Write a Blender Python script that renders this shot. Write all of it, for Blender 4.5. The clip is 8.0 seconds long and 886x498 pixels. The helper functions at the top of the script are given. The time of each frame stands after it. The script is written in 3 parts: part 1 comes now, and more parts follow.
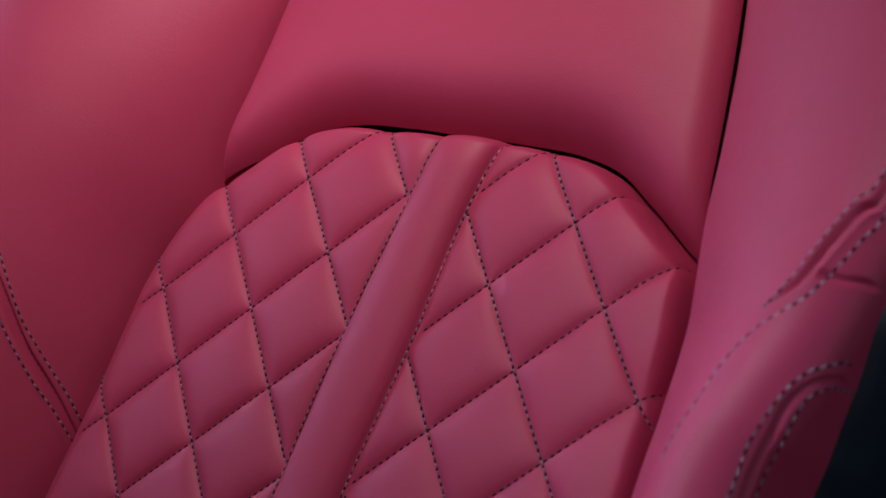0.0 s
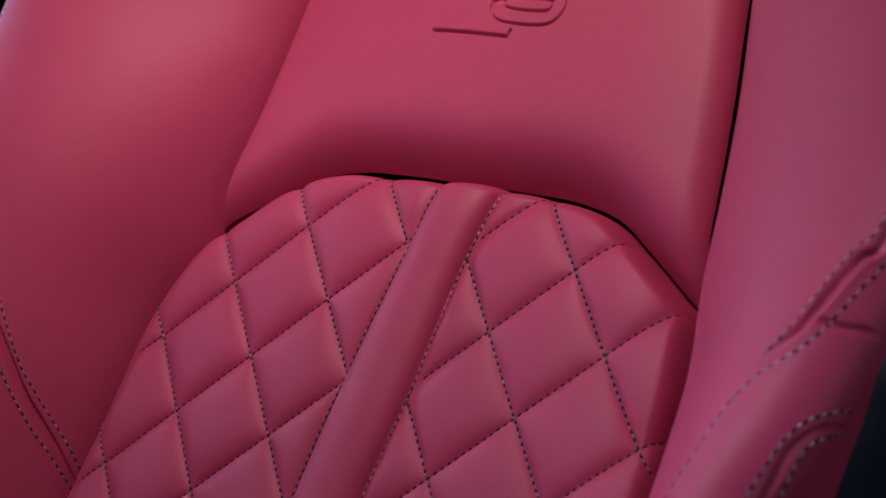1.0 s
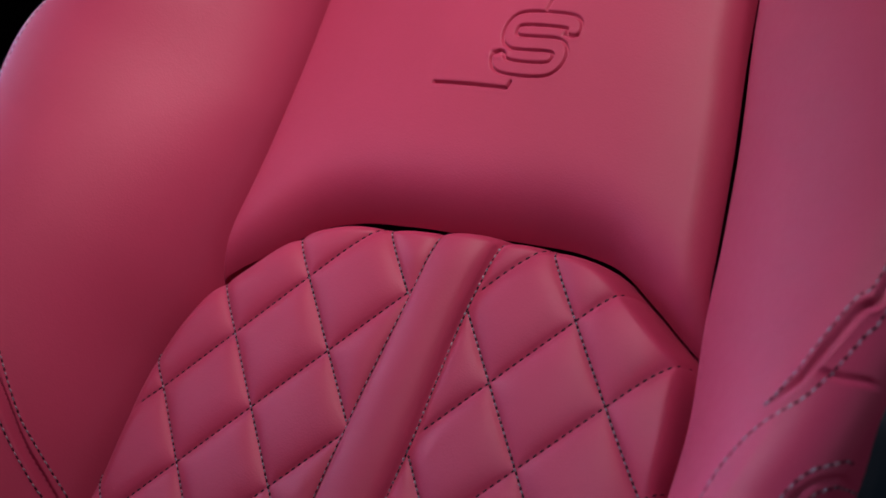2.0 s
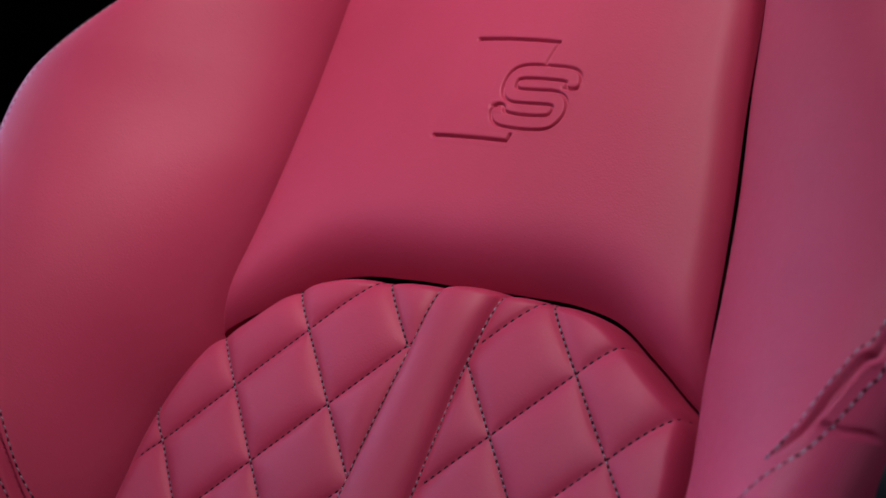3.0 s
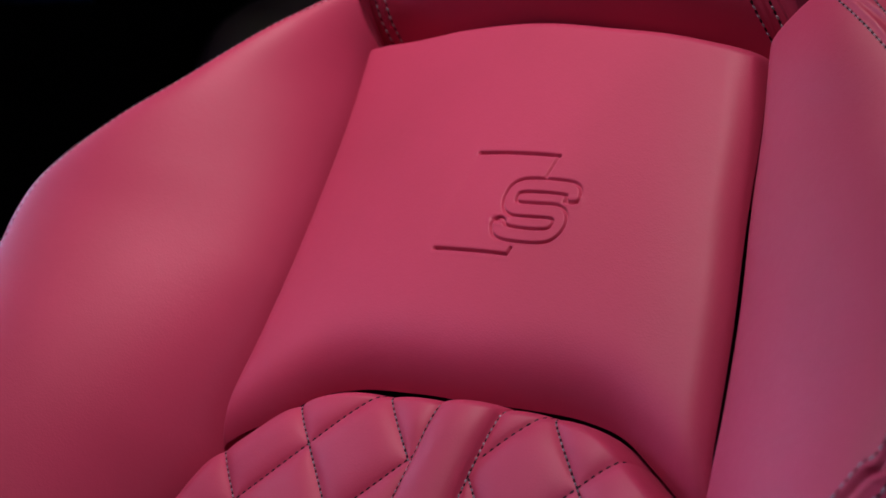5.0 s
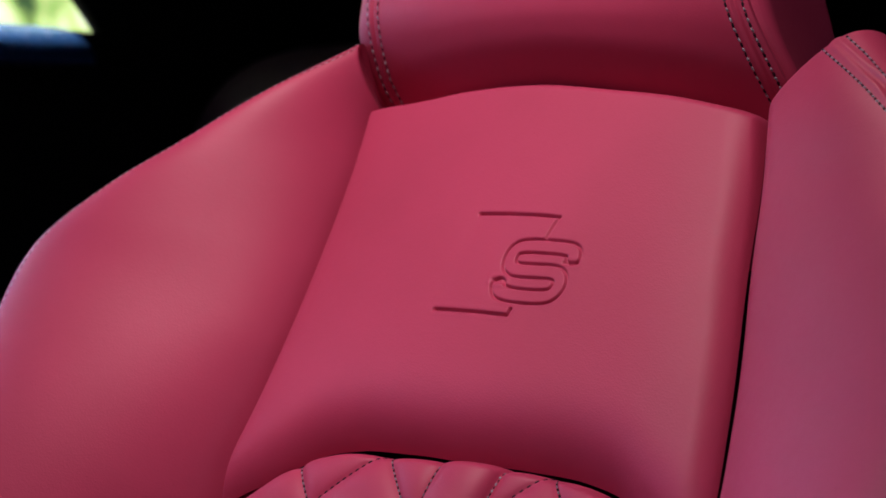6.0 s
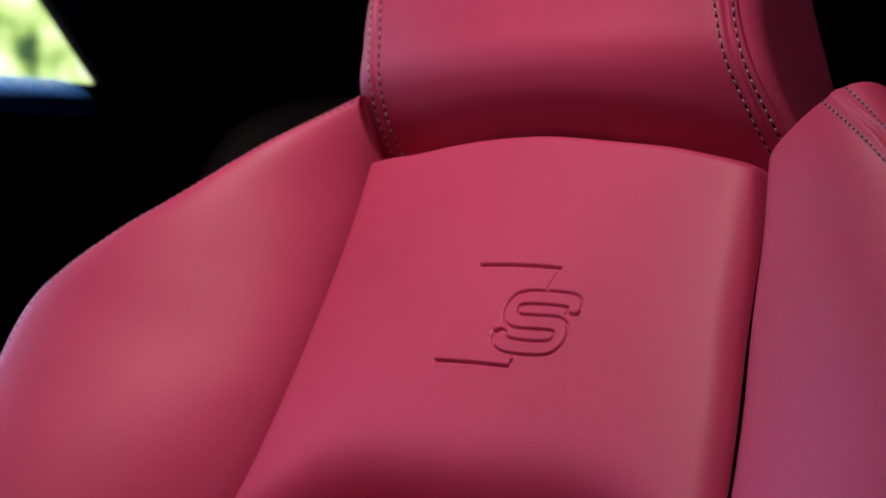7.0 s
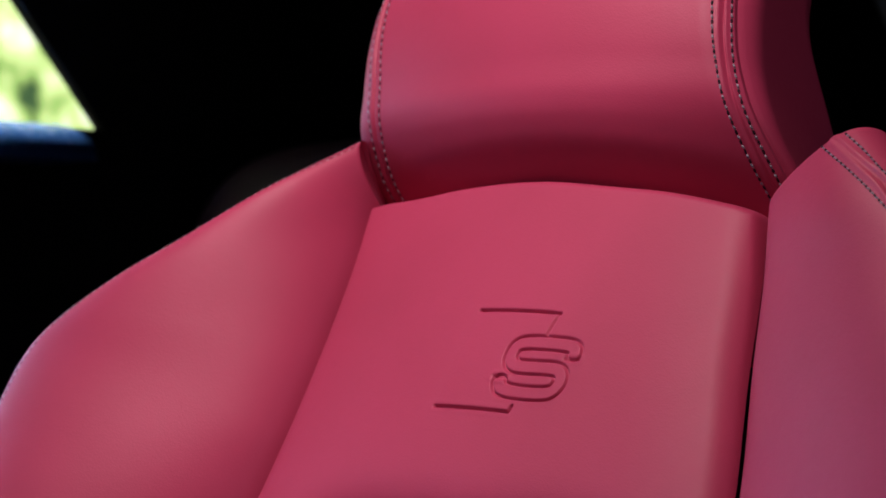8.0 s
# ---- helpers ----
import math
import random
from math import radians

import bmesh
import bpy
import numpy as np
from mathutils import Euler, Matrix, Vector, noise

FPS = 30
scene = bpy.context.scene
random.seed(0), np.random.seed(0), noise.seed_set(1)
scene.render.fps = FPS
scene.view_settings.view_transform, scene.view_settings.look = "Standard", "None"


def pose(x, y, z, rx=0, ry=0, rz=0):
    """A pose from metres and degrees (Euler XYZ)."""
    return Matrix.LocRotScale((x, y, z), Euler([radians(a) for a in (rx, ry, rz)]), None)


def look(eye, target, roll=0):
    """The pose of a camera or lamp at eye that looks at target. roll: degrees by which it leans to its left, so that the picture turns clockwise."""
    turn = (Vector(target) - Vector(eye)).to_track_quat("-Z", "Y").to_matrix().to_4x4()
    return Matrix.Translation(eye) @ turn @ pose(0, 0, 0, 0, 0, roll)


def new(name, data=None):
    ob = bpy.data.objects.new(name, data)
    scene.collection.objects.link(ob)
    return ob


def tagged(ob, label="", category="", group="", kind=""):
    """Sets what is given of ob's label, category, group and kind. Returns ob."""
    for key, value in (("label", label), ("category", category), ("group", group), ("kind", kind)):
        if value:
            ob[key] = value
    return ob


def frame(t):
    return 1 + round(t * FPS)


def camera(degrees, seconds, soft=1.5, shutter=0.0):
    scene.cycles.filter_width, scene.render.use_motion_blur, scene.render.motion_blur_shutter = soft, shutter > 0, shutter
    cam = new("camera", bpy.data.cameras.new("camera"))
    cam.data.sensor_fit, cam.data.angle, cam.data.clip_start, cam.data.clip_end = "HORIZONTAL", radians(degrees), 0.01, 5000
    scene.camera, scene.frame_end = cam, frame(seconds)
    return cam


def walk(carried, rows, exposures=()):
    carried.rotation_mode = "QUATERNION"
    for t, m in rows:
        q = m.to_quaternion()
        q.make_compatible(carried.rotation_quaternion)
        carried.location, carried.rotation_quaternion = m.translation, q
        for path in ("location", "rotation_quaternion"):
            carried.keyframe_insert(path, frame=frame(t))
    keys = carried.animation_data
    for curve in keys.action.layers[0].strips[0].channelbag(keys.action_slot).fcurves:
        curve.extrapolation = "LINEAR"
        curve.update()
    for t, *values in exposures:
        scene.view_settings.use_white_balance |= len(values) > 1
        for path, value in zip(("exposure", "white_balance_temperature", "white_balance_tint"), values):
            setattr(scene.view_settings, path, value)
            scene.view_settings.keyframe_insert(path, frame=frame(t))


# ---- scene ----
# The camera stands beside the open door and tilts up slowly over the seat.
cam = camera(28.0, 8.0, soft=1.6)
cam.data.dof.use_dof = True
cam.data.dof.focus_distance = 0.95
cam.data.dof.aperture_fstop = 9.5
EYE = (0.6132, -0.7881, 1.0026)
# seconds, tilt, turn, lean (degrees)
TILTS = [
    (0.0, -13.087, -0.009, 0.0), (0.5, -12.305, -0.012, -0.008), (1.0, -11.558, -0.010, 0.012),
    (1.5, -10.664, -0.008, -0.008), (1.7, -10.36, 0.0, -0.01), (2.8, -8.603, -0.004, -0.05),
    (3.0, -8.213, -0.001, -0.06), (3.5, -7.233, 0.003, -0.05), (4.0, -6.376, 0.004, -0.036),
    (4.5, -5.4, 0.002, -0.035), (4.7, -5.09, 0.01, -0.03), (5.8, -2.975, 0.01, -0.03),
    (6.0, -2.605, 0.016, -0.04), (6.5, -1.758, 0.028, -0.03), (7.0, -0.955, 0.033, -0.035),
    (7.5, -0.166, 0.036, -0.035), (8.0, 0.505, 0.039, -0.05),
]
walk(cam, [(t, pose(*EYE, 90 + tilt, 0, 40 + turn) @ pose(0, 0, 0, 0, 0, lean)) for t, tilt, turn, lean in TILTS],
     exposures=[(0.0, 0.0), (8.0, 0.0)])

# ---- world and light ----
world = bpy.data.worlds.new("world")
scene.world = world
world.use_nodes = True
wn = world.node_tree.nodes
sky = wn.new("ShaderNodeTexSky")
sky.sky_type, sky.sun_disc = "NISHITA", False
sky.sun_elevation, sky.sun_rotation = radians(46), radians(278)
world.node_tree.links.new(sky.outputs[0], wn["Background"].inputs[0])
wn["Background"].inputs[1].default_value = 0.03


def lamp(name, eye, target, size, size_y, watts, colour):
    data = bpy.data.lights.new(name, "AREA")
    data.shape, data.size, data.size_y, data.energy, data.color = "RECTANGLE", size, size_y, watts, colour
    ob = new(name, data)
    ob.matrix_world = look(eye, target)
    return ob


# daylight from the far side window, plus three added lamps with no seen source
# added key lamp above the cabin; the roof opening below it is assumed
lamp("overhead_key", (0.06, -0.72, 2.3), (0.0, 0.0, 1.0), 0.6, 0.4, 27.5, (1.0, 0.80, 0.82))
lamp("side_window_light", (-1.05, -0.30, 1.20), (0.2, -0.3, 0.55), 0.95, 0.3, 2.05, (0.40, 0.46, 1.0)).data.spread = radians(95)
# added narrow lamp, aimed to lay a pale streak on the right bolster
lamp("bolster_streak_lamp", (-0.08, -1.0, 1.58), (0.32, -0.2, 0.76), 0.30, 0.11, 0.22, (0.72, 0.78, 1.0)).data.spread = radians(26)
# added fill lamp from the door side, lifts the bolsters and side covers
lamp("door_side_fill", (1.2, -0.38, 1.0), (0.2, -0.1, 0.9), 0.4, 0.8, 0.8, (0.95, 0.80, 1.0))
sun_data = bpy.data.lights.new("sun", "SUN")
sun_data.energy, sun_data.angle, sun_data.color = 5.0, radians(10), (1.0, 0.95, 0.88)
sun = new("sun", sun_data)
sun.matrix_world = look((-1.4, 0.2, 1.45), (0, 0, 0))


# ---- materials ----
def material(name, colour, rough=0.5, metal=0.0, spec=0.5):
    m = bpy.data.materials.new(name)
    m.use_nodes = True
    b = m.node_tree.nodes["Principled BSDF"]
    b.inputs["Base Color"].default_value = (*colour, 1)
    b.inputs["Roughness"].default_value = rough
    b.inputs["Metallic"].default_value = metal
    b.inputs["Specular IOR Level"].default_value = spec
    return m


def textured(name, dark, light, rough, spec, grain, bump, patch=9.0, sheen=0.0):
    """A surface with fine grain relief, a second larger scale of tone and uneven gloss."""
    m = material(name, light, rough, 0.0, spec)
    nt = m.node_tree
    n, link, b = nt.nodes, nt.links.new, nt.nodes["Principled BSDF"]
    co = n.new("ShaderNodeTexCoord")
    big = n.new("ShaderNodeTexNoise")
    big.inputs["Scale"].default_value, big.inputs["Detail"].default_value = patch, 4
    link(co.outputs["Object"], big.inputs["Vector"])
    ramp = n.new("ShaderNodeValToRGB")
    ramp.color_ramp.elements[0].position, ramp.color_ramp.elements[1].position = 0.3, 0.7
    ramp.color_ramp.elements[0].color, ramp.color_ramp.elements[1].color = (*dark, 1), (*light, 1)
    link(big.outputs["Fac"], ramp.inputs["Fac"])
    link(ramp.outputs["Color"], b.inputs["Base Color"])
    cells = n.new("ShaderNodeTexVoronoi")
    cells.inputs["Scale"].default_value = grain
    link(co.outputs["Object"], cells.inputs["Vector"])
    fine = n.new("ShaderNodeTexNoise")
    fine.inputs["Scale"].default_value, fine.inputs["Detail"].default_value = grain * 0.22, 3
    link(co.outputs["Object"], fine.inputs["Vector"])
    add = n.new("ShaderNodeMath")
    add.operation = "ADD"
    link(cells.outputs["Distance"], add.inputs[0])
    link(fine.outputs["Fac"], add.inputs[1])
    bp = n.new("ShaderNodeBump")
    bp.inputs["Strength"].default_value, bp.inputs["Distance"].default_value = bump, 0.0004
    link(add.outputs[0], bp.inputs["Height"])
    link(bp.outputs["Normal"], b.inputs["Normal"])
    gloss = n.new("ShaderNodeMapRange")
    gloss.inputs["To Min"].default_value, gloss.inputs["To Max"].default_value = rough - 0.05, rough + 0.07
    link(fine.outputs["Fac"], gloss.inputs["Value"])
    link(gloss.outputs["Result"], b.inputs["Roughness"])
    b.inputs["Sheen Weight"].default_value = sheen
    return m


LEATHER = textured("red_leather", (0.380, 0.0308, 0.081), (0.440, 0.0362, 0.098), 0.54, 0.40, 900, 0.12, 7.0)
THREAD = textured("grey_thread", (0.09, 0.07, 0.10), (0.40, 0.36, 0.40), 0.7, 0.3, 3000, 0.4, 900.0)
HOLE = material("stitch_hole", (0.02, 0.008, 0.016), 0.8, 0.0, 0.2)
PLASTIC = textured("black_plastic", (0.006, 0.007, 0.01), (0.011, 0.013, 0.018), 0.42, 0.5, 1200, 0.3)
CLOTH = textured("dark_trim", (0.003, 0.0025, 0.004), (0.006, 0.005, 0.007), 0.8, 0.2, 900, 0.4)
DARKLEATHER = textured("black_leather", (0.034, 0.013, 0.026), (0.050, 0.020, 0.040), 0.6, 0.3, 700, 0.3)
SHIELD = textured("blue_black_plastic", (0.008, 0.018, 0.03), (0.012, 0.028, 0.045), 0.38, 0.5, 1200, 0.2)
PAINT = textured("blue_car_paint", (0.08, 0.26, 0.80), (0.10, 0.30, 0.86), 0.25, 0.6, 400, 0.02)
GREYTRIM = textured("grey_pillar_trim", (0.16, 0.17, 0.2), (0.22, 0.23, 0.27), 0.6, 0.4, 900, 0.3)


# ---- the seat's own axes: s across, v up the backrest, w out of it ----
RECLINE = radians(33)
ORIGIN = np.array((0, 0, 0.95))
AXES = np.array(((1, 0, 0), (0, math.sin(RECLINE), math.cos(RECLINE)), (0, -math.cos(RECLINE), math.sin(RECLINE))))


def seat_points(s, v, w):
    s, v, w = np.broadcast_arrays(s, v, w)
    return np.stack((s, v, w), -1) @ AXES + ORIGIN


def curve(keys, x):
    """A smooth curve through keys (x, y), with the slopes of their neighbours."""
    k = np.array(sorted(keys), float)
    kx, ky = k[:, 0], k[:, 1]
    m = np.gradient(ky, kx)
    x = np.clip(np.asarray(x, float), kx[0], kx[-1])
    i = np.clip(np.searchsorted(kx, x) - 1, 0, len(kx) - 2)
    h = kx[i + 1] - kx[i]
    t = (x - kx[i]) / h
    return ((2 * t**3 - 3 * t**2 + 1) * ky[i] + (t**3 - 2 * t**2 + t) * h * m[i]
            + (3 * t**2 - 2 * t**3) * ky[i + 1] + (t**3 - t**2) * h * m[i + 1])


def rolled(d, r):
    """The profile of an upholstered edge: 0 in the seam, 1 from r on, as a quarter circle."""
    x = np.clip(d / r, 0, 1)
    return np.sqrt(np.maximum(1 - (1 - x)**2, 0))


def sunk(d, r, power):
    """1 in the seam, falling softly to 0 at r."""
    return (1 - np.clip(d / r, 0, 1))**power


def line_distance(s, v, pts):
    """Distance of each (s, v) from a polyline."""
    best = np.full(np.shape(s), 9.0)
    for (a, b), (c, d) in zip(pts[:-1], pts[1:]):
        q = np.clip(((s - a) * (c - a) + (v - b) * (d - b)) / ((c - a)**2 + (d - b)**2 + 1e-12), 0, 1)
        best = np.minimum(best, np.hypot(s - a - q * (c - a), v - b - q * (d - b)))
    return best


def space_distance(s, v, w, pts):
    """Distance of each (s, v, w) from a polyline in seat coordinates."""
    best = np.full(np.shape(s), 9.0)
    p = np.stack((s, v, w), -1)
    for a, b in zip(pts[:-1], pts[1:]):
        e = b - a
        q = np.clip(((p - a) @ e) / (e @ e + 1e-12), 0, 1)
        best = np.minimum(best, np.linalg.norm(p - a - q[..., None] * e, axis=-1))
    return best


def smooth_line(pts, n=60):
    t = np.arange(len(pts))
    x = np.linspace(0, len(pts) - 1, n)
    return np.stack([curve(list(zip(t, [p[i] for p in pts])), x) for i in range(len(pts[0]))], -1)


# ---- seams of the backrest ----
SEAM_A = [(-0.62, -0.181), (-0.373, -0.180), (-0.288, -0.178), (-0.228, -0.175), (-0.165, -0.162), (-0.114, -0.155),
          (-0.06, -0.153), (0.005, -0.1545), (0.069, -0.160), (0.112, -0.167), (0.16, -0.173)]
SEAM_B = [(-0.62, 0.197), (-0.40, 0.1955), (-0.28, 0.193), (-0.235, 0.190), (-0.20, 0.187), (-0.168, 0.180), (-0.157, 0.1775),
          (-0.107, 0.170), (-0.061, 0.162), (0.004, 0.1475), (0.056, 0.1375), (0.106, 0.1255), (0.15, 0.119)]
ARCH = [(-0.185, -0.211), (-0.165, -0.184), (-0.1445, -0.1672), (-0.1274, -0.1547), (-0.0982, -0.1311), (-0.0718, -0.1216), (-0.035, -0.1184), (0.01, -0.118),
        (0.048, -0.1174), (0.085, -0.119), (0.108, -0.1245), (0.133, -0.1397), (0.16, -0.1584), (0.19, -0.178)]
TOPLINE = [(-0.2, 0.115), (-0.167, 0.1178), (-0.126, 0.1208), (-0.083, 0.1275), (-0.0265, 0.1301), (0.025, 0.125), (0.067, 0.12), (0.107, 0.1125), (0.128, 0.109), (0.16, 0.104)]
AXIS = 0.017


# ---- mesh helpers ----
def part(name, bm, mat, parent, label=""):
    """Links a bmesh, or mesh data, as one mesh object under a thing or part."""
    if isinstance(bm, bmesh.types.BMesh):
        me = bpy.data.meshes.new(name)
        bm.to_mesh(me)
        bm.free()
    else:
        me = bm
    if mat and not me.materials:
        me.materials.append(mat)
    ob = new(name, me)
    ob.parent = parent
    return tagged(ob, label) if label else ob


def sheet(name, p, closed=False, keep=None):
    """Mesh data from a grid of points, shaded smooth; keep picks the faces, by a test of their corners' values."""
    nu, nv = p.shape[:2]
    i = np.arange(nu * nv).reshape(nu, nv)
    if closed:
        i = np.concatenate((i, i[:, :1]), 1)
    f = np.stack((i[:-1, :-1], i[1:, :-1], i[1:, 1:], i[:-1, 1:]), -1).reshape(-1, 4)
    if keep is not None:
        du = np.gradient(p, axis=0)
        dv = (np.roll(p, -1, 1) - np.roll(p, 1, 1)) if closed else np.gradient(p, axis=1)
        normal = np.cross(du, dv).reshape(-1, 3)
        normal /= np.linalg.norm(normal, axis=1, keepdims=True) + 1e-15
    p = p.reshape(-1, 3)
    if keep is not None:
        f = f[keep.reshape(-1)[f[:, 0]]]
        used, f = np.unique(f, return_inverse=True)
        p, f = p[used], f.reshape(-1, 4)
    me = bpy.data.meshes.new(name)
    me.from_pydata(p.tolist(), [], f.tolist())
    me.shade_smooth()
    if keep is not None:
        me.normals_split_custom_set_from_vertices(normal[used].tolist())
    return me


def box(bm, lo, hi, bevel=0.0):
    r = bmesh.ops.create_cube(bm, size=1)
    for q in r["verts"]:
        q.co = Vector([(a + b) / 2 + c * (b - a) for a, b, c in zip(lo, hi, q.co)])
    if bevel:
        es = list({e for q in r["verts"] for e in q.link_edges})
        bmesh.ops.bevel(bm, geom=es, offset=bevel, segments=3, profile=0.7, affect="EDGES")
    return bm


def thing(name, label, category, where=(0, 0, 0), group=""):
    ob = new(name)
    ob.location = where
    ob.empty_display_size = 0.05
    return tagged(ob, label, category, group)


def stitching(pts, normals, parent, pitch=0.0043, width=0.00066, long=0.26, label="grey thread stitches in dark holes"):
    """A row of sewn stitches along a polyline in space: thread arcs between dark needle holes."""
    pts, normals = np.asarray(pts), np.asarray(normals)
    step = np.linalg.norm(np.diff(pts, axis=0), axis=1)
    run = np.concatenate(((0,), np.cumsum(step)))
    count = max(int(run[-1] / pitch), 1)
    verts, faces, mats = [], [], []
    rng = np.random.RandomState(int(run[-1] * 1e5) % 9999)

    def spindle(centre, along, up, half, wide, high, mat):
        side = np.cross(along, up)
        base = len(verts)
        for x, k in ((-1, 0.15), (-0.6, 0.85), (0, 1), (0.6, 0.85), (1, 0.15)):
            for a in range(6):
                ang = a * math.pi / 3
                verts.append(centre + along * half * x + side * wide * k * math.cos(ang) + up * (high * k * math.sin(ang) - high * 0.5 * x * x))
        for r in range(4):
            for a in range(6):
                faces.append((base + r * 6 + a, base + r * 6 + (a + 1) % 6, base + r * 6 + 6 + (a + 1) % 6, base + r * 6 + 6 + a))
                mats.append(mat)

    for j in range(count):
        d = (j + 0.5) * run[-1] / count
        at = np.array([np.interp(d, run, pts[:, c]) for c in range(3)])
        ahead = np.array([np.interp(min(d + pitch / 2, run[-1]), run, pts[:, c]) for c in range(3)])
        behind = np.array([np.interp(max(d - pitch / 2, 0), run, pts[:, c]) for c in range(3)])
        up = np.array([np.interp(d, run, normals[:, c]) for c in range(3)])
        up /= np.linalg.norm(up)
        along = ahead - behind
        along /= np.linalg.norm(along) + 1e-12
        slant = along + np.cross(up, along) * rng.uniform(0.08, 0.28)
        slant /= np.linalg.norm(slant)
        if long:
            spindle(at + up * width * 0.35, slant, up, pitch * long * rng.uniform(0.88, 1.12), width, width * 0.8, 0)
        spindle(behind + up * 0.0001, along, up, pitch * (0.25 if long else 0.33), width * 1.1, width * 0.45, 1)
    me = bpy.data.meshes.new("stitching")
    me.from_pydata([tuple(q) for q in verts], [], faces)
    me.materials.append(THREAD)
    me.materials.append(HOLE)
    me.polygons.foreach_set("material_index", mats)
    me.shade_smooth()
    return part("stitching", me, None, parent, label)


def on_surface(fun, a, b, e=1e-3):
    """Points and outward normals of a surface fun(a, b) -> seat coordinates."""
    p = seat_points(*fun(a, b))
    da = seat_points(*fun(a + e, b)) - seat_points(*fun(a - e, b))
    db = seat_points(*fun(a, b + e)) - seat_points(*fun(a, b - e))
    n = np.cross(da, db)
    n /= np.linalg.norm(n, axis=-1, keepdims=True) + 1e-12
    flip = np.sign((n @ AXES[2]) + 1e-9)
    return p, n * flip[:, None]


# ---- the seat ----
seat = thing("car_seat", "red leather sports seat with diamond quilting and grey stitching", "car seat", (0, 0.1, 0.2))
seat_inverse = Matrix.Translation((0, -0.1, -0.2))


def seat_part(name, me, mat, parent, label=""):
    ob = part(name, me, mat, parent, label)
    if parent == seat:
        ob.matrix_parent_inverse = seat_inverse
    return ob


# smooth upper panel with the pressed emblem
RIBBON = smooth_line([(0.0447, 0.0030), (0.0432, 0.0066), (0.0374, 0.0084), (0.0216, 0.0092), (0.0095, 0.0089), (0.0042, 0.0066), (0.0026, 0.0018),
                      (0.0036, -0.0030), (0.0074, -0.0058), (0.0131, -0.0065), (0.0222, -0.0066), (0.0327, -0.0067), (0.0385, -0.0081), (0.0413, -0.0119),
                      (0.0411, -0.0170), (0.0377, -0.0212), (0.0307, -0.0226), (0.0191, -0.0227), (0.0085, -0.0218), (0.0030, -0.0199), (0.0008, -0.0165)], 90)
# pressed lines beside the letter, and their depth
GROOVES = [([(-0.0316, 0.0294), (-0.011, 0.0298), (0.0093, 0.0294), (0.0255, 0.0285)], 0.0026), ([(0.0250, 0.0275), (0.0236, 0.0227), (0.0218, 0.0150)], 0.0014),
           ([(-0.0374, -0.0341), (-0.0117, -0.0342), (0.0149, -0.0350), (0.0158, -0.0312)], 0.0026),
           ([(0.0400, -0.0004), (0.0485, -0.0003)], 0.0014), ([(-0.0036, -0.0135), (0.0040, -0.0139)], 0.0014)]


def emblem(s, v):
    d = line_distance(s, v, RIBBON)
    out = 0.0013 * np.exp(-(d / 0.0028)**4) - 0.0022 * np.exp(-((d - 0.0043) / 0.0008)**2)
    for g, depth in GROOVES:
        dd = line_distance(s, v, g)
        out = np.minimum(out, out * 0.5 - depth * np.exp(-(dd / 0.0009)**2)) + 0.0003 * np.exp(-((dd - 0.0030) / 0.0012)**2)
    faint = line_distance(s, v, [(-0.0316, 0.0294), (-0.0374, -0.0341)])
    return out - 0.00018 * np.exp(-(faint / 0.0022)**2)


def panel_height(s, v):
    left, right = s - curve(SEAM_A, v), curve(SEAM_B, v) - s
    low, top = v - curve(ARCH, s), curve(TOPLINE, s) - v
    w = -0.004 * sunk(left, 0.03, 2.0) - 0.035 * sunk(left, 0.007, 2.2)
    deep = 0.015 + 0.017 * curve([(-0.3, 1), (-0.06, 1), (0.0, 0.9), (0.06, 0.5), (0.1, 0.0), (0.14, 0.0)], v)
    w = w - 0.35 * deep * (1 - rolled(right + 0.001, 0.065)) - 0.65 * deep * (1 - rolled(right + 0.001, 0.022)) - 0.012 * sunk(right, 0.006, 2.0)
    w = w - 0.033 * sunk(low, 0.054, 3.2) - 0.05 * (1 - rolled(top + 0.001, 0.014))
    return w + 0.003 * np.sin(np.clip((s + 0.165) / 0.3, 0, 1) * math.pi)


def denser(lo, hi, a, b, fine, coarse):
    """Steps from lo to hi, finer between a and b."""
    return np.concatenate((np.linspace(lo, a, coarse, endpoint=False), np.linspace(a, b, fine, endpoint=False), np.linspace(b, hi, coarse)))


def upper_panel():
    a, b = np.meshgrid(denser(0, 1, 0.36, 0.72, 210, 70), denser(0, 1, 0.30, 0.70, 190, 70), indexing="ij")
    v = -0.12 + 0.24 * b
    for _ in range(6):
        sa, sb = curve(SEAM_A, v), curve(SEAM_B, v) + curve([(-0.3, -0.0040), (0.0, -0.0036), (0.05, -0.0027), (0.1, -0.0012), (0.14, 0.0)], v)
        s = sa + (sb - sa) * a
        foot = curve(ARCH, s) + curve([(-0.19, 0.009), (-0.15, 0.0110), (-0.12, 0.0082), (-0.07, 0.0052), (-0.02, 0.0044), (0.06, 0.0036), (0.13, 0.0033), (0.17, 0.0032), (0.2, 0.0032)], s)
        v = foot + (curve(TOPLINE, s) + 0.001 - foot) * b
    w = panel_height(s, v) + emblem(s, v)
    return seat_part("upper_panel", sheet("upper_panel", seat_points(s, v, w)), LEATHER, seat, "smooth red leather panel with a pressed emblem")


upper_panel()

